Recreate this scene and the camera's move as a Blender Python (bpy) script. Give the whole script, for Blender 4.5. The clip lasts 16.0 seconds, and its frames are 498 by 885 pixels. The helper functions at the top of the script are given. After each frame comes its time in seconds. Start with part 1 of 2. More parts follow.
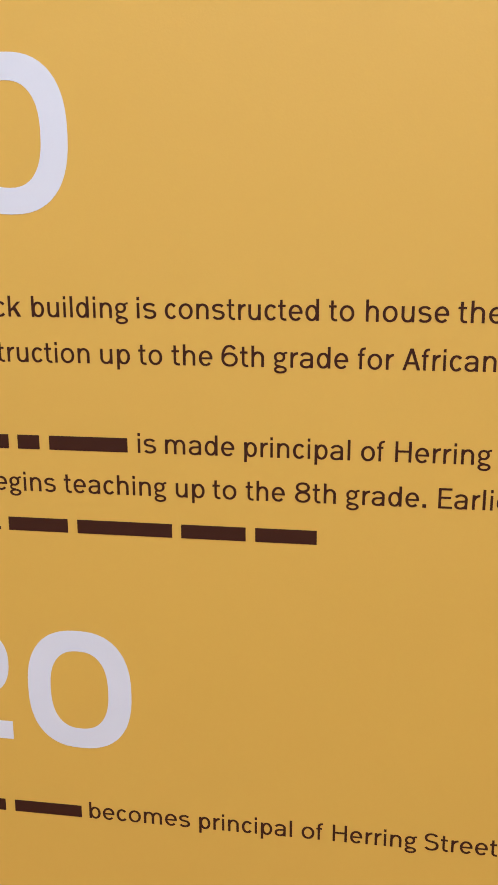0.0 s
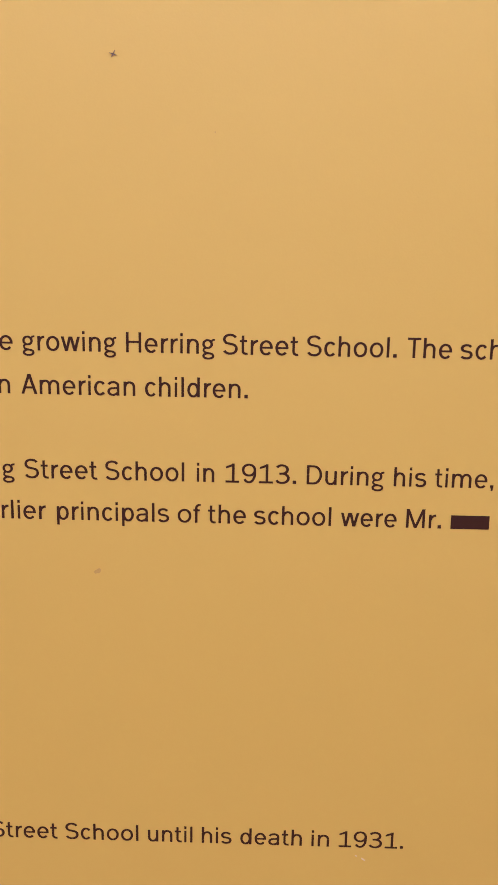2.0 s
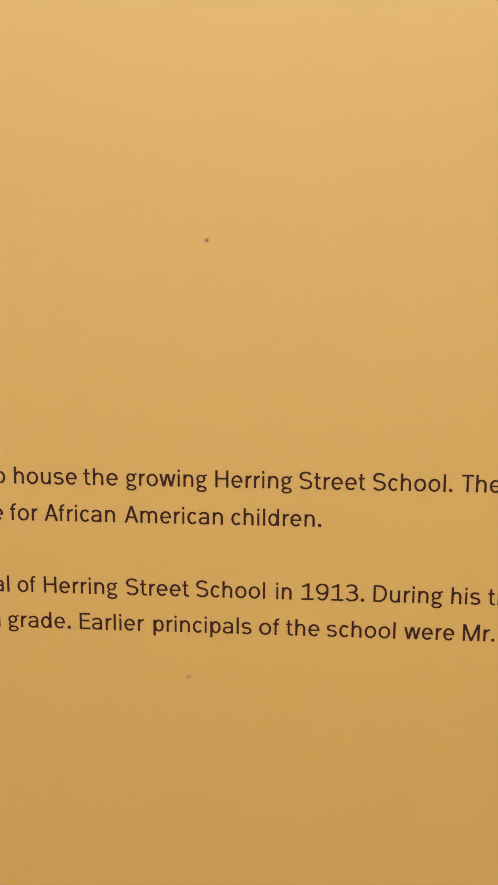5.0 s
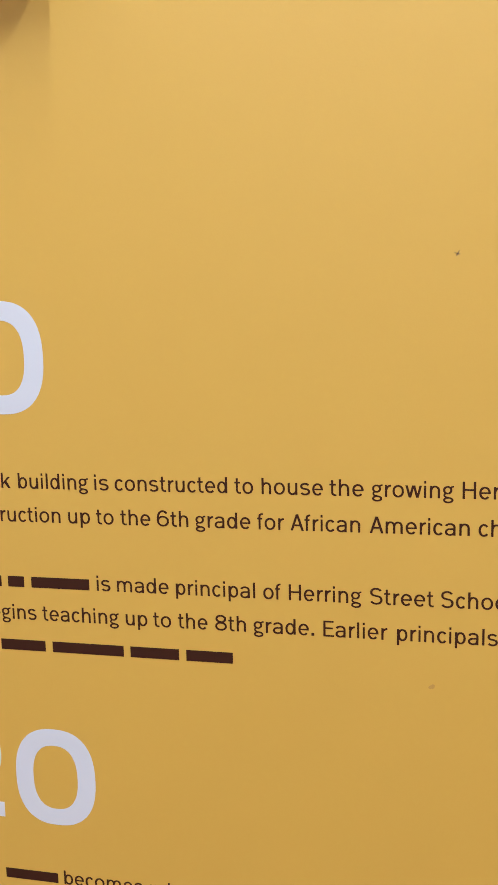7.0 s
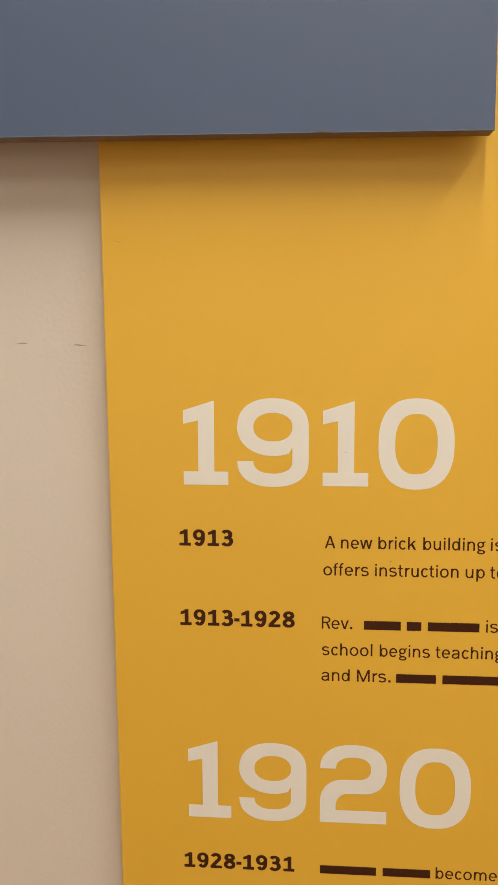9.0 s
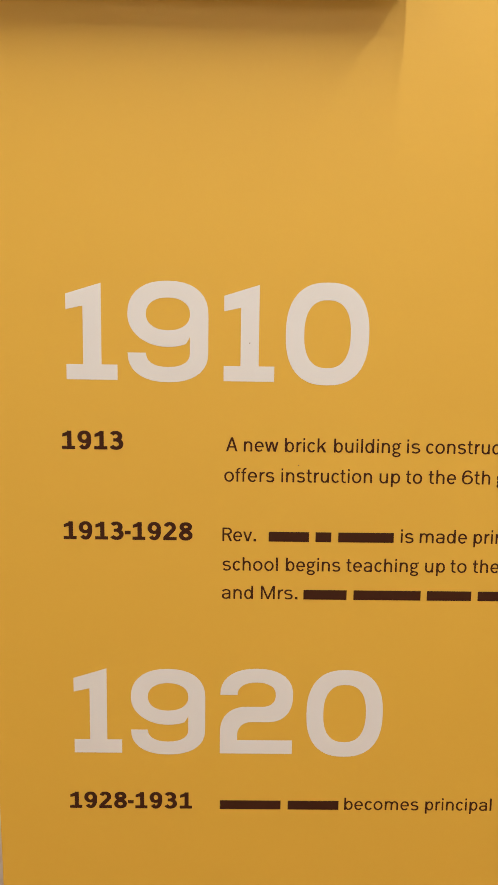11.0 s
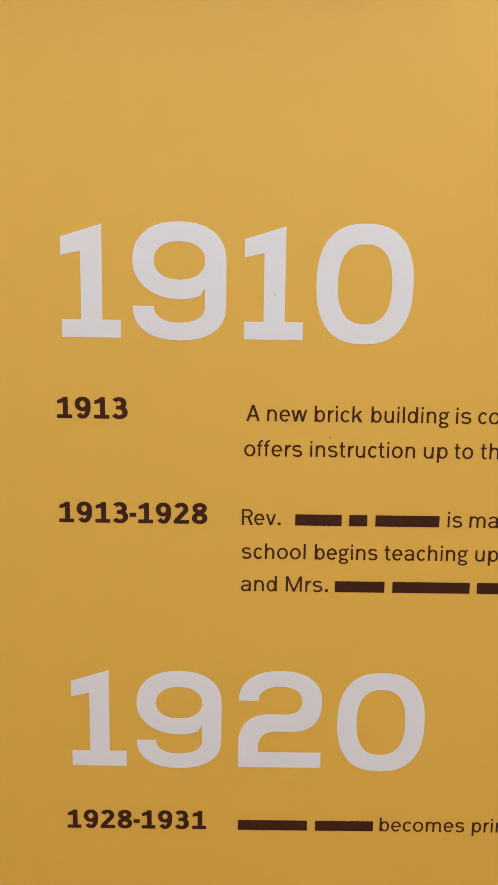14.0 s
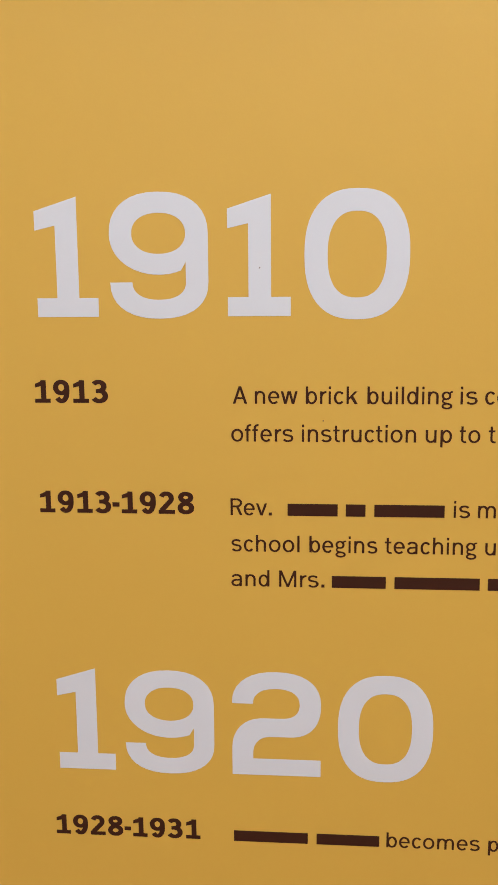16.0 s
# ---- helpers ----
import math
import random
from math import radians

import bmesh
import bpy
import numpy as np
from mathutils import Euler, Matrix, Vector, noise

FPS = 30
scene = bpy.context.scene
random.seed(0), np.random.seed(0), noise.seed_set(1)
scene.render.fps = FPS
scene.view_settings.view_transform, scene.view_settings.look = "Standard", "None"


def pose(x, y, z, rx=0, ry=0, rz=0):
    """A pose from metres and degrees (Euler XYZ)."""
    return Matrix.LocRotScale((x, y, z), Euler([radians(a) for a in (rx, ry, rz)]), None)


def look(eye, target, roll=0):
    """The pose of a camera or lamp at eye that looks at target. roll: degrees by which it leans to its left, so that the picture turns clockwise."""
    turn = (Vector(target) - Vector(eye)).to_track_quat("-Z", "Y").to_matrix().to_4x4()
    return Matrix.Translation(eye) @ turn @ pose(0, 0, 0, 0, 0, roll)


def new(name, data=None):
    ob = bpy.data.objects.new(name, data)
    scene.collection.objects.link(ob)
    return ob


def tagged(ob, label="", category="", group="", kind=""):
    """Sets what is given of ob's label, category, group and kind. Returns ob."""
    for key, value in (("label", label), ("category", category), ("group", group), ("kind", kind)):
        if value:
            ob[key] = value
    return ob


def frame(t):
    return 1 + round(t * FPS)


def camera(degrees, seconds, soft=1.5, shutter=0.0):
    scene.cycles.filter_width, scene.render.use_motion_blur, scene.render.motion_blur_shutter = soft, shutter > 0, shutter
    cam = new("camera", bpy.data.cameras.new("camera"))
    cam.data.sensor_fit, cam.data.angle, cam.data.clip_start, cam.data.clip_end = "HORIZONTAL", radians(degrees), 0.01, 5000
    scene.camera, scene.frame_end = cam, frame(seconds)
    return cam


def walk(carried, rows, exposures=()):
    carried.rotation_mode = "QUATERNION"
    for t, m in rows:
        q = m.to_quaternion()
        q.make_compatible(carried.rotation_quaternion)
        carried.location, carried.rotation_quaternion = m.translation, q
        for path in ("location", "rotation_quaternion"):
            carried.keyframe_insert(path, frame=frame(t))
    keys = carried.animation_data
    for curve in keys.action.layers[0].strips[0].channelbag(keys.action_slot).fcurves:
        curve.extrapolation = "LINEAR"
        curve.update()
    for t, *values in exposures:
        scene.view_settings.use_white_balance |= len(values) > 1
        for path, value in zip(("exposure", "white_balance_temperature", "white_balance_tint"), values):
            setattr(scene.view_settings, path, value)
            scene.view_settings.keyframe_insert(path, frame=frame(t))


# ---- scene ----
cam = camera(31.0, 16.0, soft=1.3)
PATH = [
    (0, (-0.0007, -0.5110, 1.4526), (-0.2813, 1.4083, 0.9653), -0.12),
    (0.5, (0.0720, -0.5085, 1.4543), (-0.2244, 1.4112, 0.9779), -0.16),
    (1, (0.1326, -0.5131, 1.4466), (-0.1320, 1.4128, 0.9767), -0.23),
    (1.5, (0.1848, -0.5266, 1.4545), (0.0001, 1.4134, 1.0050), 0.16),
    (2, (0.2234, -0.5485, 1.4614), (0.1868, 1.4041, 1.0301), 1.03),
    (2.5, (0.2429, -0.5633, 1.4682), (0.3089, 1.3911, 1.0485), 1.38),
    (3, (0.2525, -0.5687, 1.4788), (0.3636, 1.3829, 1.0556), 1.60),
    (3.5, (0.2562, -0.5638, 1.4840), (0.3567, 1.3920, 1.0781), 1.51),
    (4, (0.2572, -0.5603, 1.4994), (0.2675, 1.4053, 1.1303), 0.72),
    (4.5, (0.2208, -0.6054, 1.5286), (0.1552, 1.3624, 1.1773), 0.49),
    (5, (0.2057, -0.6197, 1.5280), (0.0620, 1.3496, 1.2098), 0.23),
    (5.2, (0.2024, -0.6294, 1.5222), (0.0524, 1.3430, 1.2273), 0.17),
    (7.3, (0.0973, -0.6475, 1.5383), (-0.3472, 1.2781, 1.2311), -1.47),
    (7.5, (0.0742, -0.6591, 1.5417), (-0.3684, 1.2668, 1.2335), -1.59),
    (8, (-0.0340, -0.7098, 1.5748), (-0.4621, 1.2252, 1.3051), -1.56),
    (8.5, (-0.1768, -0.7606, 1.5903), (-0.4986, 1.1952, 1.3233), -1.04),
    (9, (-0.3023, -0.8578, 1.6097), (-0.4673, 1.1189, 1.3537), -0.19),
    (9.5, (-0.2828, -0.8951, 1.5585), (-0.3830, 1.0863, 1.3058), 0.12),
    (9.7, (-0.2940, -0.8910, 1.5269), (-0.3385, 1.0947, 1.2922), 0.27),
    (11.8, (-0.2803, -0.7291, 1.5420), (-0.2486, 1.2361, 1.1719), 0.86),
    (12, (-0.2760, -0.7305, 1.5485), (-0.2486, 1.2349, 1.1795), 0.88),
    (12.5, (-0.2784, -0.7432, 1.5838), (-0.2559, 1.2247, 1.2276), 0.89),
    (13, (-0.2884, -0.7275, 1.5742), (-0.2699, 1.2425, 1.2294), 0.88),
    (13.5, (-0.2870, -0.7100, 1.5430), (-0.2863, 1.2609, 1.2032), 0.88),
    (14, (-0.3017, -0.6720, 1.4983), (-0.2904, 1.2970, 1.1479), 0.82),
    (14.5, (-0.2739, -0.6738, 1.4808), (-0.2881, 1.2968, 1.1397), 0.67),
    (15, (-0.2285, -0.6552, 1.4713), (-0.3479, 1.3143, 1.1448), 0.00),
    (15.5, (-0.2281, -0.6547, 1.4847), (-0.4556, 1.3078, 1.1734), -0.49),
    (16, (-0.2380, -0.6287, 1.4765), (-0.3967, 1.3357, 1.1358), -0.41),
]
# stops, kelvin and tint of the clip camera's drifting white balance
EXPOSURES = [
    (0, -0.131, 5280, 21), (0.5, -0.070, 5151, 20), (1, -0.071, 4783, 32.5), (1.5, -0.080, 4725, 32.5),
    (2, -0.107, 4783, 35.5), (2.5, -0.251, 7915, 2), (3, -0.370, 25000, 6), (3.5, -0.500, 25000, 13),
    (4, -0.383, 8844, 9.5), (4.5, -0.280, 5345, 35.5), (5, -0.202, 4902, 34), (7.5, -0.147, 5151, 16.5),
    (8, -0.244, 5615, 16.5), (8.5, -0.260, 7350, 12.5), (9, -0.288, 7450, 11.5), (9.5, -0.353, 9091, 11),
    (12, -0.216, 5479, 18.5), (12.5, -0.238, 5973, 12), (13, -0.306, 7500, 10), (13.5, -0.305, 7500, 11),
    (14, -0.276, 5755, 16.5), (14.5, -0.275, 5615, 18.5), (15, -0.265, 5547, 17.5), (15.5, -0.221, 5685, 16),
    (16, -0.280, 5615, 17.5),
]
walk(cam, [(t, look(eye, target, roll)) for t, eye, target, roll in PATH], EXPOSURES)

# ---- world and lamps ----
world = bpy.data.worlds.new("room_ambient")
scene.world = world
world.use_nodes = True
world.node_tree.nodes["Background"].inputs[0].default_value = (0.9, 0.95, 1.0, 1)
world.node_tree.nodes["Background"].inputs[1].default_value = 0.02

CEILING = 3.30
# ceiling fittings: place along the wall, near and far end off the wall, watts
FITTINGS = (
    (-0.10, -0.26, -1.75, 25.5), (0.85, -0.26, -1.75, 29.0), (-1.05, -0.26, -1.75, 10.0),
    # deeper row: unseen fill lamps, added to lift the lower wall
    (-1.05, -2.50, -3.80, 8.0), (-0.10, -2.50, -3.80, 8.0), (0.85, -2.50, -3.80, 10.0),
)


# ---- helpers of this scene ----
def link_mesh(name, bm, material, parent=None, label="", smooth=False):
    mesh = bpy.data.meshes.new(name)
    bm.to_mesh(mesh)
    bm.free()
    if smooth:
        for p in mesh.polygons:
            p.use_smooth = True
    mesh.materials.append(material)
    ob = new(name, mesh)
    if parent is not None:
        ob.parent = parent
    if label:
        tagged(ob, label)
    return ob


def part(name, bm, material, parent, label="", smooth=False):
    return link_mesh(name, bm, material, parent, label, smooth)


def box(bm, x0, x1, y0, y1, z0, z1):
    v = [bm.verts.new((x, y, z)) for x in (x0, x1) for y in (y0, y1) for z in (z0, z1)]
    for f in ((0, 1, 3, 2), (4, 6, 7, 5), (0, 4, 5, 1), (2, 3, 7, 6), (0, 2, 6, 4), (1, 5, 7, 3)):
        bm.faces.new([v[i] for i in f])
    bmesh.ops.recalc_face_normals(bm, faces=bm.faces)
    return bm


def bevelled(bm, width, segments=2):
    bmesh.ops.bevel(bm, geom=list(bm.edges), offset=width, segments=segments, profile=0.6, affect="EDGES")
    return bm


def slab(x0, x1, y0, y1, z0, z1, bevel=0.0, segments=2):
    bm = box(bmesh.new(), x0, x1, y0, y1, z0, z1)
    return bevelled(bm, bevel, segments) if bevel else bm


# ---- materials ----
def surface(name, colour, rough, grain_scale, grain, stain_scale, stain, bump, bump_scale, dark=None, spec=0.5, metal=0.0):
    """Painted or printed surface: fine grain and broad stains in the colour, fine relief in the normal, uneven gloss."""
    m = bpy.data.materials.new(name)
    m.use_nodes = True
    nt = m.node_tree
    n, l = nt.nodes, nt.links
    b = n["Principled BSDF"]
    co = n.new("ShaderNodeTexCoord")
    fine, broad, relief = (n.new("ShaderNodeTexNoise") for _ in range(3))
    for node, sc, det in ((fine, grain_scale, 4), (broad, stain_scale, 5), (relief, bump_scale, 3)):
        node.inputs["Scale"].default_value = sc
        node.inputs["Detail"].default_value = det
        l.new(co.outputs["Object"], node.inputs["Vector"])
    low = dark or tuple(c * 0.8 for c in colour)
    mix1, mix2 = n.new("ShaderNodeMix"), n.new("ShaderNodeMix")
    for mx in (mix1, mix2):
        mx.data_type = "RGBA"
    ramp1, ramp2 = n.new("ShaderNodeMapRange"), n.new("ShaderNodeMapRange")
    for r, src, amount in ((ramp1, fine, grain), (ramp2, broad, stain)):
        r.inputs["From Min"].default_value, r.inputs["From Max"].default_value = 0.3, 0.7
        r.inputs["To Min"].default_value, r.inputs["To Max"].default_value = 0.0, amount
        l.new(src.outputs["Fac"], r.inputs["Value"])
    mix1.inputs["A"].default_value, mix1.inputs["B"].default_value = (*colour, 1), (*low, 1)
    mix2.inputs["B"].default_value = (*low, 1)
    l.new(ramp1.outputs["Result"], mix1.inputs["Factor"])
    l.new(mix1.outputs["Result"], mix2.inputs["A"])
    l.new(ramp2.outputs["Result"], mix2.inputs["Factor"])
    l.new(mix2.outputs["Result"], b.inputs["Base Color"])
    rr = n.new("ShaderNodeMapRange")
    rr.inputs["To Min"].default_value, rr.inputs["To Max"].default_value = rough - 0.06, rough + 0.06
    l.new(broad.outputs["Fac"], rr.inputs["Value"])
    l.new(rr.outputs["Result"], b.inputs["Roughness"])
    bp = n.new("ShaderNodeBump")
    bp.inputs["Strength"].default_value, bp.inputs["Distance"].default_value = bump, 0.0005
    l.new(relief.outputs["Fac"], bp.inputs["Height"])
    l.new(bp.outputs["Normal"], b.inputs["Normal"])
    b.inputs["Specular IOR Level"].default_value = spec
    b.inputs["Metallic"].default_value = metal
    return m


YELLOW = surface("golden_yellow_vinyl", (0.735, 0.460, 0.056), 0.46, 900, 0.10, 7, 0.10, 0.10, 700, (0.655, 0.386, 0.041), spec=0.5)
DIGIT_WHITE = surface("pale_grey_print", (0.750, 0.785, 0.738), 0.5, 800, 0.06, 12, 0.06, 0.06, 700)
INK = surface("dark_brown_ink", (0.052, 0.017, 0.007), 0.55, 900, 0.2, 30, 0.1, 0.05, 800, spec=0.15)
BLUE = surface("blue_grey_paint", (0.063, 0.104, 0.190), 0.5, 500, 0.12, 6, 0.15, 0.15, 350, (0.055, 0.096, 0.172))
BOARD_EDGE = surface("raw_board_edge", (0.21, 0.155, 0.115), 0.75, 300, 0.4, 40, 0.3, 0.5, 400)
# colours both the paint chips and the highlight strip on the sign's edge
CHIP_HIGHLIGHT = surface("pale_chips_and_edge_highlight", (0.17, 0.19, 0.23), 0.8, 500, 0.3, 90, 0.3, 0.4, 500)
BEIGE = surface("beige_wall_paint", (0.65, 0.63, 0.57), 0.6, 260, 0.10, 5, 0.12, 0.35, 260, (0.58, 0.55, 0.49))
WHITE_WALL = surface("white_wall_paint", (0.80, 0.79, 0.76), 0.6, 260, 0.08, 5, 0.08, 0.3, 260)
CEILING_PAINT = surface("white_ceiling_paint", (0.78, 0.77, 0.74), 0.8, 200, 0.10, 4, 0.08, 0.4, 300)
FLOOR_TILE = surface("warm_brown_floor", (0.42, 0.18, 0.07), 0.55, 120, 0.3, 3, 0.3, 0.4, 200)
SCUFF = surface("dark_scuff", (0.20, 0.13, 0.07), 0.8, 900, 0.5, 200, 0.4, 0.3, 900)
FAINT = surface("faint_stain", (0.63, 0.36, 0.06), 0.6, 900, 0.4, 200, 0.4, 0.1, 900)
FLAKE = surface("pale_flake", (0.80, 0.60, 0.30), 0.5, 900, 0.2, 150, 0.2, 0.2, 900)
WALL_SCUFF = surface("grey_wall_scuff", (0.36, 0.31, 0.25), 0.7, 900, 0.5, 150, 0.4, 0.2, 900)
METAL = surface("white_enamel", (0.75, 0.75, 0.74), 0.35, 300, 0.05, 8, 0.05, 0.05, 300)

GLOW = bpy.data.materials.new("lit_diffuser")
GLOW.use_nodes = True
GLOW.node_tree.nodes["Principled BSDF"].inputs["Emission Color"].default_value = (1, 0.975, 0.95, 1)
GLOW.node_tree.nodes["Principled BSDF"].inputs["Emission Strength"].default_value = 6.0

# ---- the room ----
ROOM_X0, ROOM_X1, ROOM_Y0, WALL_Y = -2.6, 3.0, -4.2, 0.022


def structure(name, bm, material, label, category):
    return tagged(link_mesh(name, bm, material), label, category, kind="structure")


structure("floor", slab(ROOM_X0, ROOM_X1, ROOM_Y0, WALL_Y, -0.1, 0.0), FLOOR_TILE, "warm brown tiled gallery floor", "floor")
structure("ceiling", slab(ROOM_X0, ROOM_X1, ROOM_Y0, WALL_Y, CEILING, CEILING + 0.1), CEILING_PAINT, "plain white painted gallery ceiling", "ceiling")
structure("wall_north", slab(ROOM_X0, ROOM_X1, WALL_Y, WALL_Y + 0.12, -0.1, CEILING + 0.1), BEIGE, "scuffed beige painted wall behind the timeline panel", "wall")
structure("wall_south", slab(ROOM_X0, ROOM_X1, ROOM_Y0 - 0.12, ROOM_Y0, -0.1, CEILING + 0.1), WHITE_WALL, "plain white painted gallery wall", "wall")
structure("wall_west", slab(ROOM_X0 - 0.12, ROOM_X0, ROOM_Y0, WALL_Y, -0.1, CEILING + 0.1), WHITE_WALL, "plain white painted gallery wall", "wall")
structure("wall_east", slab(ROOM_X1, ROOM_X1 + 0.12, ROOM_Y0, WALL_Y, -0.1, CEILING + 0.1), WHITE_WALL, "plain white painted gallery wall", "wall")


def linear_light(x, near, far, watts):
    """A long ceiling fitting, square to the display wall: housing, two end caps and a lit diffuser."""
    fitting = new("ceiling_light")
    fitting.location = (x, 0, CEILING)
    tagged(fitting, "long white linear ceiling light, lit but unseen, square to the wall", "ceiling light", group="ceiling lights")
    part("housing", slab(-0.06, 0.06, far, near, -0.05, 0.0, 0.004), METAL, fitting)
    part("diffuser", slab(-0.05, 0.05, far + 0.02, near - 0.02, -0.056, -0.0505), GLOW, fitting, "glowing warm white diffuser")
    for y in (near, far - 0.012):
        part("end_cap", slab(-0.062, 0.062, y, y + 0.012, -0.058, 0.0, 0.003), METAL, fitting)
    lamp = bpy.data.lights.new("tube", "AREA")
    lamp.shape, lamp.size, lamp.size_y = "RECTANGLE", 0.09, near - far - 0.06
    lamp.energy, lamp.color = watts, (1.0, 0.975, 0.95)
    ob = new("tube", lamp)
    ob.matrix_world = pose(x, (near + far) / 2, CEILING - 0.062)
    return fitting


for fitting in FITTINGS:
    linear_light(*fitting)

# ---- the timeline panel: board with print ----
PANEL_X0, PANEL_X1, PANEL_Z0, PANEL_Z1 = -0.5105, 0.70, 0.30, 2.30
panel = new("timeline_panel")
panel.location = (0, 0, PANEL_Z0)
tagged(panel, "golden yellow timeline panel with pale grey years and brown text", "display panel")


def on_panel(ob):
    """Keeps world coordinates in the mesh while the part hangs under the panel."""
    ob.parent = panel
    ob.matrix_parent_inverse = Matrix.Translation((0, 0, -PANEL_Z0))
    return ob


def leaning_board():
    """The board's left edge leans out a little towards the top."""
    bm = box(bmesh.new(), PANEL_X0, PANEL_X1, 0.0, WALL_Y - 0.0015, PANEL_Z0, PANEL_Z1)
    for v in bm.verts:
        if v.co.x < 0:
            v.co.x = PANEL_X0 - 0.0100 * (v.co.z - 1.30)
    return bevelled(bm, 0.0012)


on_panel(link_mesh("board", leaning_board(), YELLOW, None, "golden yellow vinyl-covered board"))

# --- shapes of the slab-serif figures, in units of their height ---


def arc(cx, cz, rx, rz, a0, a1, power=2.0, steps=18):
    """Points on a superellipse from angle a0 to a1, in degrees."""
    pts = []
    for i in range(steps + 1):
        a = radians(a0 + (a1 - a0) * i / steps)
        c, s = math.cos(a), math.sin(a)
        pts.append((cx + rx * math.copysign(abs(c) ** (2 / power), c), cz + rz * math.copysign(abs(s) ** (2 / power), s)))
    return pts


def figure_one(w):
    stem0, stem1, foot = 0.175, 0.175 + w, 0.84 * w
    return [[(0, 0), (0.53, 0), (0.53, foot), (stem1, foot), (stem1, 1), (0, 0.885), (0, 0.725), (stem0, 0.765), (stem0, foot), (0, foot)]]


def figure_nine(w):
    width, cx = 0.835, 0.4175
    inner = width - w
    k = 0.84 * w
    outer = arc(cx, 0.288, cx, 0.306, 180, 360, 2.3) + arc(cx, 0.685, cx, 0.345, 0, 180, 2.3) + arc(cx, 0.685, cx, 0.335, 180, 296, 2.05)
    outer += [(inner, 0.455)] + arc(cx, 0.288, cx - w, 0.306 - k, 360, 180, 2.3)
    hole = arc(cx, 0.691, cx - w, 0.168, 0, 360, 2.2, 36)
    return [outer, hole[:-1]]


def figure_zero(w):
    return [arc(0.43, 0.502, 0.43, 0.532, 0, 360, 2.45, 56)[:-1], arc(0.43, 0.502, 0.43 - w, 0.532 - 0.95 * w, 0, 360, 2.45, 56)[:-1]]


def figure_two(w):
    k = 0.85 * w
    pts = arc(0.40, 0.70, 0.40, 0.31, 180, 0, 2.3) + arc(0.52, 0.69, 0.28, 0.31, 360, 270, 2.3) + arc(0.36, 0.21, 0.36 - w, 0.17, 90, 180, 2.3)
    pts += [(w, k), (0.80, k), (0.80, 0), (0, 0), (0, 0.25)]
    pts += arc(0.30, 0.25, 0.30, 0.31, 180, 90, 2.3) + arc(0.45, 0.70, 0.35 - w, 0.14, 270, 360, 2.3) + arc(0.40, 0.70, 0.40 - w, 0.31 - k, 0, 180, 2.3)
    return [pts]


FIGURES = {"1": (figure_one, 0.53), "9": (figure_nine, 0.835), "0": (figure_zero, 0.86), "2": (figure_two, 0.80)}
PRINT_DEPTH = 0.00012


def filled(name, outlines, material):
    """A thin flat print from closed outlines in x and z; the later outlines are holes."""
    curve = bpy.data.curves.new(name, "CURVE")
    curve.dimensions, curve.fill_mode, curve.extrude = "2D", "BOTH", PRINT_DEPTH / 2
    for pts in outlines:
        sp = curve.splines.new("POLY")
        sp.points.add(len(pts) - 1)
        for p, (x, z) in zip(sp.points, pts):
            p.co = (x, z, 0, 1)
        sp.use_cyclic_u = True
    return as_print(name, curve, material)


def as_print(name, curve, material):
    tmp = new("tmp", curve)
    bpy.context.view_layer.update()
    mesh = bpy.data.meshes.new_from_object(tmp.evaluated_get(bpy.context.evaluated_depsgraph_get()))
    bpy.data.objects.remove(tmp)
    bpy.data.curves.remove(curve)
    mesh.name = name
    mesh.transform(Matrix(((1, 0, 0, 0), (0, 0, -1, -0.00009), (0, 1, 0, 0), (0, 0, 0, 1))))
    bm = bmesh.new()
    bm.from_mesh(mesh)
    bmesh.ops.remove_doubles(bm, verts=bm.verts, dist=1e-7)
    bm.to_mesh(mesh)
    bm.free()
    mesh.materials.clear()
    mesh.materials.append(material)
    ob = new(name, mesh)
    return on_panel(ob)


def stretched(fig, x0, x1, z, height, w):
    """The outlines of a figure between x0 and x1, on the baseline z."""
    fn, wide = FIGURES[fig]
    return [[(x0 + x * (x1 - x0) / wide, z + y * height) for x, y in pts] for pts in fn(w)]


# large years
BIG = 0.0824
for z, figs in ((1.4567, (("1", -0.4380, -0.3942), ("9", -0.3854, -0.3162), ("1", -0.3028, -0.2591), ("0", -0.2498, -0.1781))),
                (1.1109, (("1", -0.4371, -0.3933), ("9", -0.3850, -0.3168), ("2", -0.3031, -0.2363), ("0", -0.2236, -0.1532)))):
    for fig, x0, x1 in figs:
        tall = BIG * (0.97 if z < 1.2 and fig in "90" else 1.0)
        tagged(filled("heading_digit", stretched(fig, x0, x1, z, tall, 0.19), DIGIT_WHITE), "pale grey slab-serif figure " + fig)

# --- the grotesque face of the dates and the running text, in units of its capital height ---
X_TOP = 0.72
ADVANCE = {",": 0.35, ".": 0.356, "-": 0.32, "1": 0.856, "2": 0.856, "3": 0.856, "6": 0.89, "8": 0.872, "9": 0.856,
           "A": 0.84, "D": 0.944, "E": 0.777, "H": 0.965, "M": 1.17, "R": 0.815, "S": 0.855, "T": 0.706,
           "a": 0.775, "b": 0.80, "c": 0.665, "d": 0.797, "e": 0.768, "f": 0.417, "g": 0.72, "h": 0.796, "i": 0.332,
           "k": 0.75, "l": 0.342, "m": 1.205, "n": 0.80, "o": 0.80, "p": 0.79, "r": 0.48, "s": 0.72, "t": 0.463,
           "u": 0.794, "v": 0.672, "w": 0.99}
STEM, ROUND, SLANT, OPEN = 0.105, 0.062, 0.015, 0.03
LEFT_STEM, LEFT_SLANT, LEFT_OPEN = "bphilmnurkHMEDR", "vwA", "ftT"
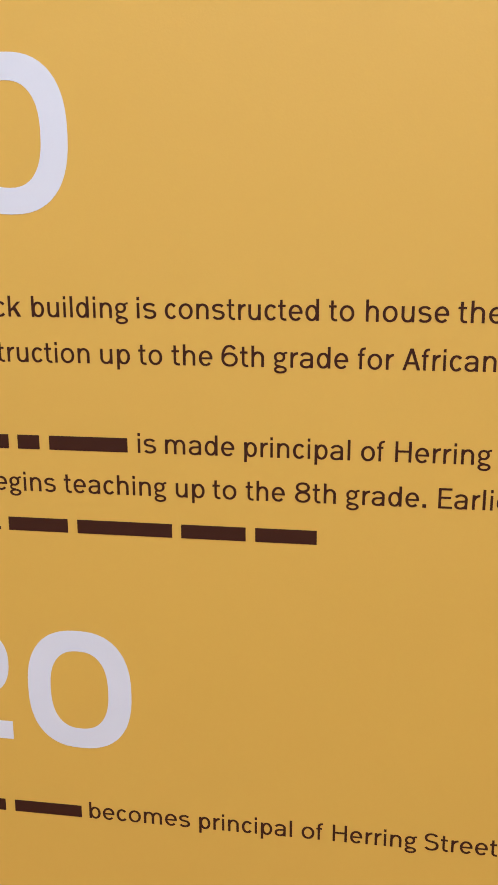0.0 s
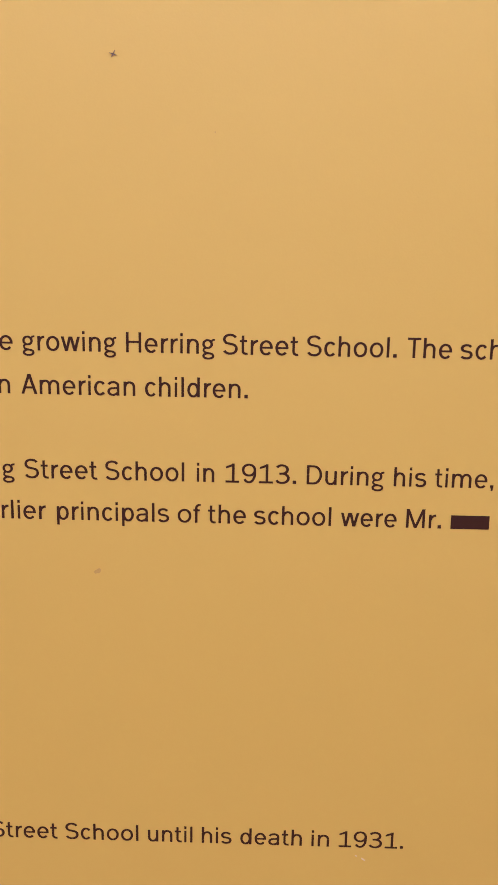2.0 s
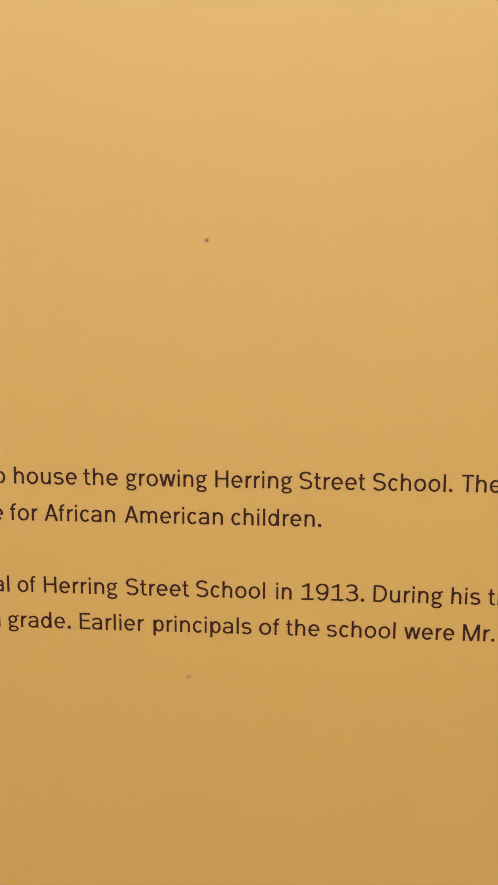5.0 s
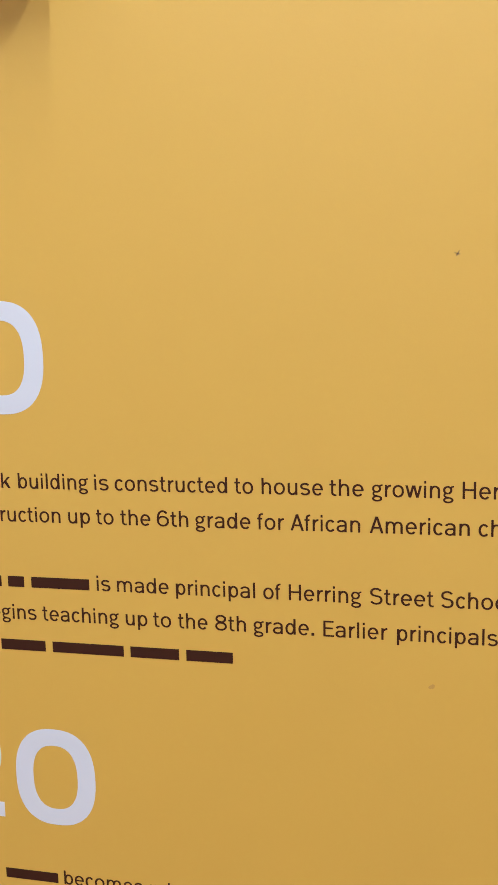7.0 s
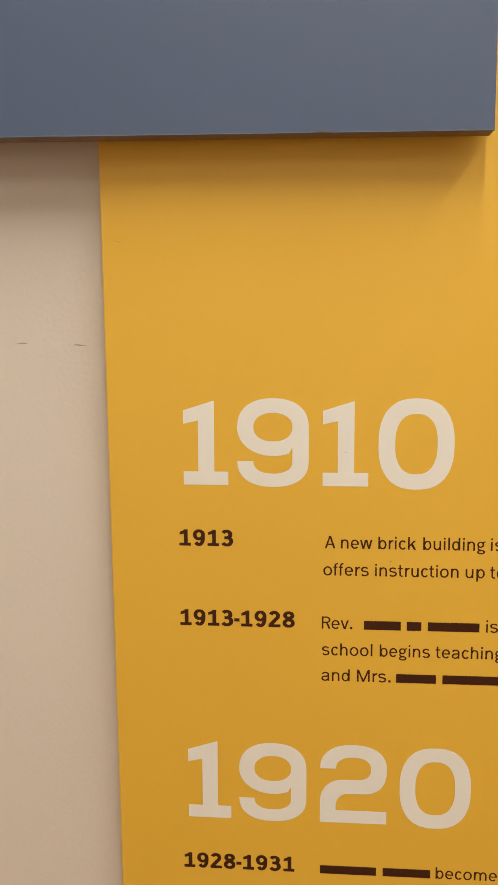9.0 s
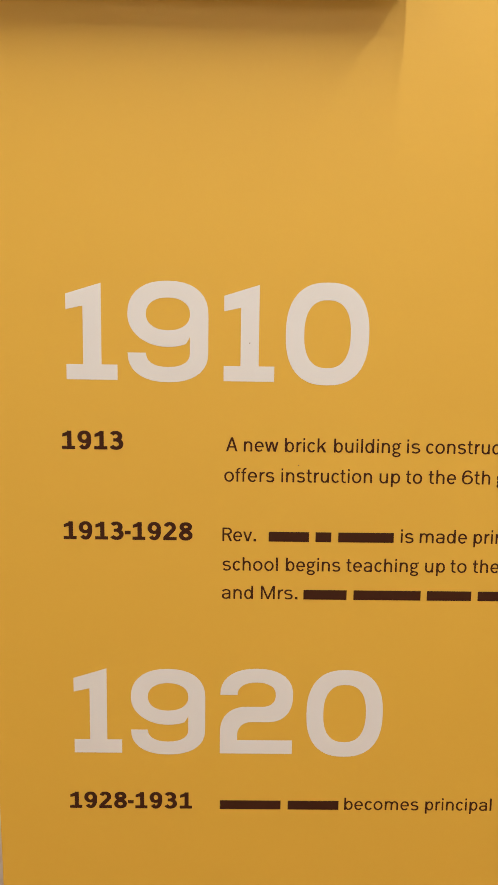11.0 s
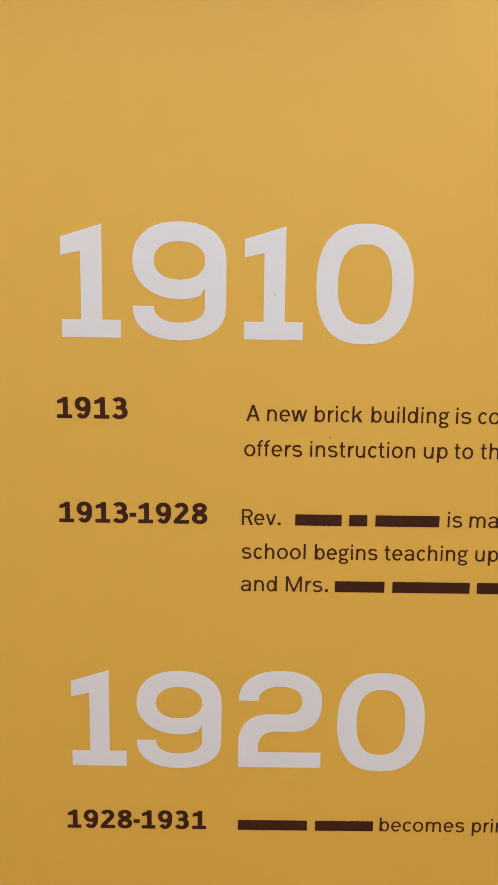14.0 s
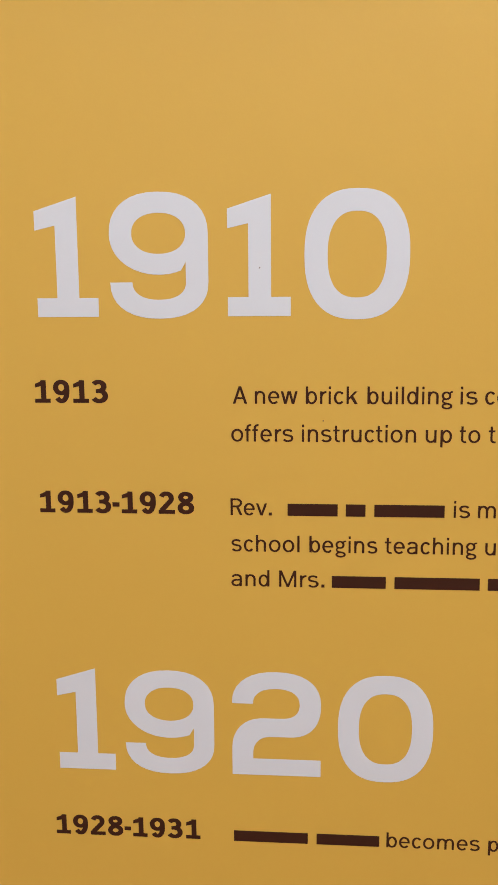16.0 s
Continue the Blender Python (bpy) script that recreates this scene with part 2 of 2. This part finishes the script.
RIGHT_STEM, RIGHT_SLANT, RIGHT_OPEN = "dahilmnuHM", "vwARkr", "ftTEg"


def bearings(c):
    """Clear space before and after a letter."""
    if c in ".,":
        return 0.09, 0.09
    if c == "-":
        return 0.0, 0.0
    if c == "1":
        return 0.095, 0.06
    left = STEM if c in LEFT_STEM else SLANT if c in LEFT_SLANT else OPEN if c in LEFT_OPEN else ROUND
    right = STEM if c in RIGHT_STEM else SLANT if c in RIGHT_SLANT else OPEN if c in RIGHT_OPEN else ROUND
    return left, right


def bar(x0, x1, z0, z1):
    """A straight stroke with square ends: its two long sides."""
    return [(x0, z0), (x0, z1)], [(x1, z0), (x1, z1)]


def slant(x0, z0, x1, z1, across):
    """A slanting stroke, cut level at both ends."""
    return [(x0, z0), (x1, z1)], [(x0 + across, z0), (x1 + across, z1)]


def pen(path, thick, thin):
    """A stroke along a path, thick where it runs upright and thin where it runs level."""
    closed = path[0] == path[-1] or math.dist(path[0], path[-1]) < 1e-6
    side_a, side_b = [], []
    for i, (x, z) in enumerate(path):
        before = path[i - 1] if i else (path[-2] if closed else path[0])
        after = path[i + 1] if i + 1 < len(path) else (path[1] if closed else path[-1])
        dx, dz = after[0] - before[0], after[1] - before[1]
        d = math.hypot(dx, dz) or 1.0
        half = (thin + (thick - thin) * abs(dz) / d) / 2
        side_a.append((x - dz / d * half, z + dx / d * half))
        side_b.append((x + dz / d * half, z - dx / d * half))
    return side_a, side_b


def ring(cx, cz, rx, rz, a0=0, a1=360, steps=24):
    return arc(cx, cz, rx, rz, a0, a1, 2.04, steps)


def turned(strokes, w, tall):
    return [tuple([(w - x, tall - z) for x, z in side] for side in st) for st in strokes]


def mirrored(strokes, w):
    return [tuple([(w - x, z) for x, z in side] for side in st) for st in strokes]


def arch(x0, x1, thick, thin):
    """The shoulder of n, h, m: out of one stem, over and down to the foot of the next."""
    half, spring = thin / 2, 0.62 * X_TOP
    cx, rx = (x0 + x1) / 2, (x1 - x0) / 2
    return pen(ring(cx, spring, rx, X_TOP + 0.012 - half - spring, 176, 0) + [(x1, 0.2), (x1, 0)], thick, thin)


def double_bend(w, tall, thick, thin):
    """S and s."""
    t, h, o = thick / 2, thin / 2, 0.014
    mid = 0.52 * tall
    top = (tall + o - h + mid) / 2
    low = (mid - o + h) / 2
    return pen(arc(w / 2, top, w / 2 - t - 0.02 * tall, tall + o - h - top, 24, 236, 2.1) + arc(w / 2, low, w / 2 - t, low + o - h, 56, -156, 2.1), thick * 1.0, thin)


def strokes_of(c, w, T, H):
    """The strokes of one letter, w wide, with stems T and level strokes H."""
    t, h, X, o = T / 2, H / 2, X_TOP, 0.012
    stem = bar(0, T, 0, X)
    tall = bar(0, T, 0, 1)
    if c in "bp":
        bowl = pen(ring((w + 0.25 * T) / 2, X / 2, (w - 0.25 * T) / 2 - t, X / 2 - h + o), T, H)
        return [tall if c == "b" else bar(0, T, -0.27, X), bowl]
    if c == "d":
        return mirrored(strokes_of("b", w, T, H), w)
    if c == "o":
        return [pen(ring(w / 2, X / 2, w / 2 - t, X / 2 - h + o), T, H)]
    if c == "c":
        return [pen(ring(0.54 * w, X / 2, 0.54 * w - t, X / 2 - h + o, 40, 320), T, H)]
    if c == "e":
        return [pen(ring(w / 2, X / 2, w / 2 - t, X / 2 - h + o, -8, 318), T, H),
                bar(0.6 * T, w - 0.5 * T, X / 2 - 0.045, X / 2 - 0.045 + 0.9 * H)]
    if c in "hn":
        return [tall if c == "h" else stem, arch(0.62 * T, w - t, T, H)]
    if c == "u":
        return turned(strokes_of("n", w, T, H), w, X)
    if c == "m":
        return [stem, arch(0.62 * T, w / 2, T, H), arch(w / 2 + 0.12 * T, w - t, T, H)]
    if c == "r":
        return [stem, pen(ring(w, 0.58 * X, w - 0.62 * T, X - h + o - 0.58 * X, 176, 90, 10), T, H * 1.1)]
    if c == "i":
        return [stem, bar(0, T, 1 - 1.15 * T, 1.0)]
    if c == "l":
        return [tall]
    if c == "k":
        return [tall, ([(0.9 * T, 0.22), (w - 0.1 * T, X)], [(0.9 * T, 0.36), (w - 1.4 * T, X)]),
                ([(0.36 * w, 0.36), (w - 1.35 * T, 0)], [(0.36 * w + 1.0 * T, 0.48), (w, 0)])]
    if c == "a":
        xs = w - t
        top = pen(ring(0.50 * w, X - 0.21, xs - 0.50 * w, 0.21 - h + o, 164, 0) + [(xs, 0.2), (xs, 0)], T, H)
        bowl = pen([(xs, 0.395)] + arc(0.48 * w, 0.205, 0.48 * w - t, 0.21 - h + o, 82, 275, 2.1) + [(0.74 * w, 0.075), (xs, 0.19)], T, H * 0.95)
        return [top, bowl]
    if c in "sS":
        return [double_bend(w, X if c == "s" else 1.0, T, H)]
    if c == "t":
        xs = 0.42 * w
        return [pen([(xs, 0.94), (xs, 0.5), (xs, 0.20)] + ring(xs + 0.19, 0.19, 0.19, 0.19 - h + o, 180, 290, 12), T, H), bar(0, 0.96 * w, X - H, X)]
    if c == "f":
        xs = 0.42 * w
        return [pen([(xs, 0), (xs, 0.4)] + ring(xs + 0.20, 0.80, 0.20, 0.21 - h, 180, 82, 12), T, H), bar(0, 0.92 * w, X - H, X)]
    if c == "g":
        return [pen(ring(0.43 * w, 0.485, 0.43 * w - t, 0.245 - h), T * 0.95, H * 0.9),
                pen(ring(0.49 * w, -0.10, 0.49 * w - t, 0.185 - h), T * 0.9, H * 0.9),
                pen([(0.26 * w, 0.30), (0.13 * w, 0.235), (0.115 * w, 0.17), (0.17 * w, 0.11), (0.32 * w, 0.065), (0.5 * w, 0.05)], H * 0.95, H * 0.9),
                pen([(0.70 * w, 0.60), (0.80 * w, 0.675), (0.90 * w, 0.70), (w, 0.695)], H * 0.9, H * 0.9)]
    if c in "vw":
        k = w if c == "v" else (w + 0.7 * T) / 2
        out = []
        for x in ((0,) if c == "v" else (0, w - k)):
            out += [slant(x, X, x + k / 2 - 0.55 * T, 0, 1.05 * T), slant(x + k - 1.05 * T, X, x + k / 2 - 0.5 * T, 0, 1.05 * T)]
        return out
    if c == "A":
        return [slant(0, 0, w / 2 - 0.55 * T, 1, 1.08 * T), slant(w - 1.12 * T, 0, w / 2 - 0.53 * T, 1, 1.12 * T), bar(0.2 * w, 0.8 * w, 0.27, 0.27 + H)]
    if c == "H":
        return [tall, bar(w - T, w, 0, 1), bar(0.5 * T, w - 0.5 * T, 0.47, 0.47 + H)]
    if c == "T":
        return [bar(0, w, 1 - 1.05 * H, 1), bar(w / 2 - t, w / 2 + t, 0, 1 - 0.5 * H)]
    if c == "E":
        return [tall, bar(0.5 * T, 0.97 * w, 1 - H, 1), bar(0.5 * T, 0.9 * w, 0.48, 0.48 + H), bar(0.5 * T, w, 0, H)]
    if c == "D":
        return [tall, pen([(t, 1 - h), (0.42 * w, 1 - h)] + ring(0.42 * w, 0.5, 0.58 * w - t, 0.5 - h, 90, -90) + [(t, h)], T, H)]
    if c == "R":
        return [tall, pen([(t, 1 - h), (0.5 * w, 1 - h)] + ring(0.5 * w, 0.735, 0.47 * w - t, 0.265 - h, 90, -90, 16) + [(t, 0.47 + h)], T, H),
                slant(0.45 * w, 0.5, w - 1.2 * T, 0, 1.15 * T)]
    if c == "M":
        return [tall, bar(w - T, w, 0, 1), slant(0.12 * T, 1, w / 2 - 0.5 * T, 0, 1.05 * T), slant(w - 1.17 * T, 1, w / 2 - 0.55 * T, 0, 1.05 * T)]
    if c == "6":
        return [pen(ring(w / 2, 0.325, w / 2 - t, 0.325 - h + o), T, H), pen(ring(w / 2, 0.5, w / 2 - t, 0.5 - h + o, 42, 180, 18) + [(t, 0.33)], T, H)]
    if c == "9":
        return turned(strokes_of("6", w, T, H), w, 1.0)
    if c == "8":
        return [pen(ring(w / 2, 0.755, 0.46 * w - t, 0.255 - h), T, H), pen(ring(w / 2, 0.275, w / 2 - t, 0.285 - h), T, H)]
    if c == "3":
        mid = 0.525
        top, low = (1 + o - h + mid) / 2, (mid - o + h) / 2
        return [pen(ring(0.47 * w, top, 0.46 * w - t, top - mid, 152, -88), T, H), pen(ring(0.49 * w, low, 0.51 * w - t, mid - low, 88, -154), T, H), bar(0.3 * w, 0.55 * w, mid - h, mid + h)]
    if c == "2":
        return [pen(ring(0.48 * w, 0.71, 0.47 * w - t, 0.29 - h + o, 162, -34) + [(0.5 * T, 0.75 * H)], T, H * 1.05), bar(0, w, 0, H)]
    if c == "1":
        xs = 0.56 * w
        return [bar(xs - t, xs + t, 0, 1), ([(0.03 * w, 0.84), (xs, 1.0)], [(0.03 * w, 0.84 - 0.95 * H), (xs, 1 - 1.35 * H)]), bar(0, w, 0, H)]
    if c == "-":
        return [bar(0, w, 0.30, 0.32 + H)]
    if c == ",":
        return [bar(0, w, 0, w), slant(0.25 * w, -0.13, 0.42 * w, 0.3 * w, 0.55 * w)]
    return [bar(0, w, 0, w)]


def letter(name, c, x0, x1, z, size, T, H, label=""):
    """One printed letter between x0 and x1 on the baseline z; each stroke lies a hair over the one before."""
    strokes = strokes_of(c, (x1 - x0) / size, T, H)
    xs = [x for st in strokes for side in st for x, _ in side]
    lo, scale = min(xs), (x1 - x0) / (max(xs) - min(xs))
    verts, faces = [], []
    for k, (side_a, side_b) in enumerate(strokes):
        y, n, first = -0.00012 - 0.000012 * k, len(side_a), len(verts)
        for depth in (y, 0.00005):
            for side in (side_a, side_b):
                verts += [(x0 + (x - lo) * scale, depth, z + h * size) for x, h in side]
        fa, fb, ba, bb = (first + n * i for i in range(4))
        for i in range(n - 1):
            faces += [(fa + i, fb + i, fb + i + 1, fa + i + 1), (fa + i + 1, ba + i + 1, ba + i, fa + i), (fb + i, bb + i, bb + i + 1, fb + i + 1)]
        faces += [(fa, ba, bb, fb), (fa + n - 1, fb + n - 1, bb + n - 1, ba + n - 1)]
    mesh = bpy.data.meshes.new(name)
    mesh.from_pydata(verts, [], faces)
    bm = bmesh.new()
    bm.from_mesh(mesh)
    for f in bm.faces:
        f.normal_update()
        if abs(f.normal.y) > 0.9 and f.normal.y > 0:
            f.normal_flip()
    bm.to_mesh(mesh)
    bm.free()
    mesh.materials.append(INK)
    ob = on_panel(new(name, mesh))
    return tagged(ob, label) if label else ob


def printed(name, text, x0, x1, z, size, T, H, label=""):
    """A word between its two ends, letter by letter by the face's own widths."""
    total = sum(ADVANCE[c] for c in text) - bearings(text[0])[0] - bearings(text[-1])[1]
    unit = (x1 - x0) / total
    x = x0 - bearings(text[0])[0] * unit
    for c in text:
        left, right = bearings(c)
        letter(name, c, x + left * unit, x + (ADVANCE[c] - right) * unit, z, size, T, H, label)
        x += ADVANCE[c] * unit


# bold dates
SMALL = 0.0163
for text, x0, x1, z in (("1913", -0.4432, -0.3897, 1.3956), ("1913-1928", -0.4433, -0.3290, 1.3144), ("1928-1931", -0.4424, -0.3287, 1.0551)):
    printed("date_figure", text, x0, x1, z, SMALL, 0.235, 0.178, "bold dark brown printed figure")

# running text: each word with its ends along the wall, in millimetres; "#" stands for a plain bar
CAP, X_HEIGHT = 0.0124, 0.0089
LINES = (
    (1.3953, "A -300.1 -289.9 new -284.4 -254.2 brick -248.5 -212.1 building -205.5 -146.5 is -141.3 -129.6 constructed -124.6 -35.2 to -29.6 -15.3 house -8.9 37.0 the 41.8 66.8 growing 72.8 130.8 Herring 136.7 191.2 Street 196.1 242.4 School. 247.5 302.3 The 308.7 335.8 school 340.9 390.7"),
    (1.3682, "offers -301.4 -257.2 instruction -251.1 -171.1 up -164.5 -146.3 to -141.2 -126.8 the -121.2 -96.8 6th -91.5 -66.5 grade -60.8 -18.0 for -12.7 7.6 African 12.5 64.2 American 71.1 142.1 children. 148.1 211.9"),
    (1.3141, "Rev. -302.5 -272.6 # -261.3 -225.4 # -219.6 -205.6 # -199.3 -149.8 is -143.4 -132.0 made -126.5 -84.2 principal -78.3 -15.5 of -9.3 4.2 Herring 10.4 65.0 Street 71.3 117.5 School 122.6 172.6 in 180.6 191.6 1913. 198.7 243.3 During 249.9 298.6 his 304.7 325.1 time, 330.4 367.2 the 373.8 397.1"),
    (1.2870, "school -302.1 -252.6 begins -245.5 -196.6 teaching -191.3 -126.2 up -120.5 -102.6 to -97.8 -83.1 the -77.5 -53.8 8th -47.7 -23.3 grade. -17.3 29.4 Earlier 36.3 84.0 principals 91.0 163.0 of 168.4 183.1 the 187.8 212.0 school 217.2 266.3 were 272.4 307.8 Mr. 313.9 336.1 # 342.1 366.4 # 373.4 411.7"),
    (1.2606, "and -302.5 -274.5 Mrs. -267.4 -234.4 # -229.1 -190.2 # -184.0 -123.4 # -117.7 -77.6 # -71.7 -34.3"),
    (1.0548, "# -302.6 -245.7 # -239.0 -191.3 becomes -185.9 -115.9 principal -109.7 -47.2 of -40.9 -26.9 Herring -20.5 33.9 Street 38.7 84.8 School 90.4 141.2 until 147.9 178.8 his 185.3 206.0 death 212.0 254.7 in 261.3 273.5 1931. 280.2 324.7"),
)


def text_bar(x0, x1, z):
    plain = slab(x0, x1, -0.00015, -0.00003, z, z + X_HEIGHT)
    return on_panel(link_mesh("text_bar", plain, INK, None, "plain dark brown bar"))


for z, text in LINES:
    bits = text.split()
    for w, a, b in zip(bits[0::3], bits[1::3], bits[2::3]):
        if w == "#":
            text_bar(float(a) / 1000, float(b) / 1000, z)
        else:
            printed("letter", w, float(a) / 1000, float(b) / 1000, z, CAP, 0.132, 0.104)

# ---- the blue-grey panel hung over it, clear of the wall ----
SIGN_X0, SIGN_X1, SIGN_Z0, SIGN_Z1, SIGN_Y0, SIGN_Y1 = -1.60, -0.1562, 1.7775, 2.45, -0.0372, -0.0119
sign = new("sign_panel")
sign.location = (0, 0, SIGN_Z0)
tagged(sign, "blank blue-grey painted sign panel standing off the wall", "sign panel")


def under_sign(ob):
    ob.parent = sign
    ob.matrix_parent_inverse = Matrix.Translation((0, 0, -SIGN_Z0))
    return ob


def hung(bm):
    """The sign hangs a touch out of level, its far end higher."""
    for v in bm.verts:
        v.co.z += 0.006 * (SIGN_X1 - v.co.x)
    return bm


under_sign(link_mesh("face", hung(slab(SIGN_X0, SIGN_X1, SIGN_Y0, SIGN_Y0 + 0.004, SIGN_Z0, SIGN_Z1, 0.0008)), BLUE, None, "blue-grey painted face with chipped lower edge"))
under_sign(link_mesh("core", hung(slab(SIGN_X0 + 0.0004, SIGN_X1 - 0.0004, SIGN_Y0 + 0.0042, SIGN_Y1, SIGN_Z0 + 0.0004, SIGN_Z1, 0.0006)), BOARD_EDGE, None, "brown board core"))
for x in (-1.35, -0.38):
    for z in (1.95, 2.30):
        back = 0.0 if x > PANEL_X0 else WALL_Y
        bm = bmesh.new()
        bmesh.ops.create_cone(bm, cap_ends=True, segments=20, radius1=0.011, radius2=0.011, depth=back - SIGN_Y1 + 0.001, matrix=pose(x, (back + SIGN_Y1) / 2, z, 90))
        under_sign(link_mesh("standoff", bm, METAL, None, "round metal stand-off"))

# ---- wear: small flakes, scuffs and specks; and the sign's painted edge highlight ----


def blot(name, x, y, z, length, height, turn, material, label, seed, steps=14):
    """A thin ragged fleck lying on an upright face at depth y."""
    rnd = random.Random(seed)
    bm = bmesh.new()
    ring = []
    for i in range(steps):
        a = 2 * math.pi * i / steps
        r = 1 + rnd.uniform(-0.35, 0.35)
        u, v = length / 2 * r * math.cos(a), height / 2 * r * math.sin(a)
        c, s = math.cos(radians(turn)), math.sin(radians(turn))
        ring.append((x + u * c - v * s, z + u * s + v * c))
    front = [bm.verts.new((p, y - 0.0003, q)) for p, q in ring]
    back = [bm.verts.new((p, y + 0.0001, q)) for p, q in ring]
    bm.faces.new(front)
    for i in range(steps):
        j = (i + 1) % steps
        bm.faces.new((front[j], front[i], back[i], back[j]))
    bmesh.ops.recalc_face_normals(bm, faces=bm.faces)
    return link_mesh(name, bm, material, None, label)


for i, (x, z, ln, ht, turn, mat) in enumerate((
        (0.1312, 1.5665, 0.0042, 0.0007, 62, SCUFF), (0.1312, 1.5664, 0.0044, 0.0006, -18, SCUFF), (0.3966, 1.4923, 0.0011, 0.0022, 0, SCUFF),
        (-0.4988, 1.6903, 0.009, 0.0007, -16, FAINT), (0.117, 1.2530, 0.0050, 0.0036, 30, FAINT),
        (-0.2806, 1.4897, 0.0009, 0.0009, 0, SCUFF), (-0.2362, 1.3834, 0.0009, 0.0009, 0, SCUFF), (0.1902, 1.5246, 0.0008, 0.0013, 0, FAINT),
        (0.2976, 1.0456, 0.0030, 0.0013, -35, FLAKE), (0.2926, 1.0481, 0.0016, 0.0008, -20, FLAKE))):
    on_panel(blot("scratch", x, 0.0, z, ln, ht, turn, mat, "small worn mark on the print", i))

for i, (x, z, ln, ht, turn) in enumerate(((-0.5445, 1.5920, 0.013, 0.0012, -3), (-0.6023, 1.594, 0.012, 0.0008, -2))):
    ob = blot("scuff_mark", x, WALL_Y, z, ln, ht, turn, WALL_SCUFF, "", 40 + i)
    ob.parent = bpy.data.objects["wall_north"]

# pale strip standing in for light caught on the sign's lower bevel
under_sign(link_mesh("edge_highlight", hung(slab(SIGN_X0 + 0.001, SIGN_X1 - 0.001, SIGN_Y0 - 0.0002, SIGN_Y0 + 0.0006, SIGN_Z0 + 0.0002, SIGN_Z0 + 0.0009)), CHIP_HIGHLIGHT, None, "paler painted highlight along the lower edge"))
for i, (x, ln, ht, mat) in enumerate(((-0.303, 0.011, 0.0013, BOARD_EDGE), (-0.215, 0.012, 0.0006, CHIP_HIGHLIGHT), (-0.185, 0.007, 0.0008, CHIP_HIGHLIGHT), (-0.31, 0.016, 0.0009, CHIP_HIGHLIGHT), (-0.55, 0.016, 0.0007, CHIP_HIGHLIGHT))):
    under_sign(blot("edge_chip", x, SIGN_Y0 - 0.0003, SIGN_Z0 + 0.0010 + 0.006 * (SIGN_X1 - x), ln, ht, -0.3, mat, "small chip in the painted edge", 60 + i))
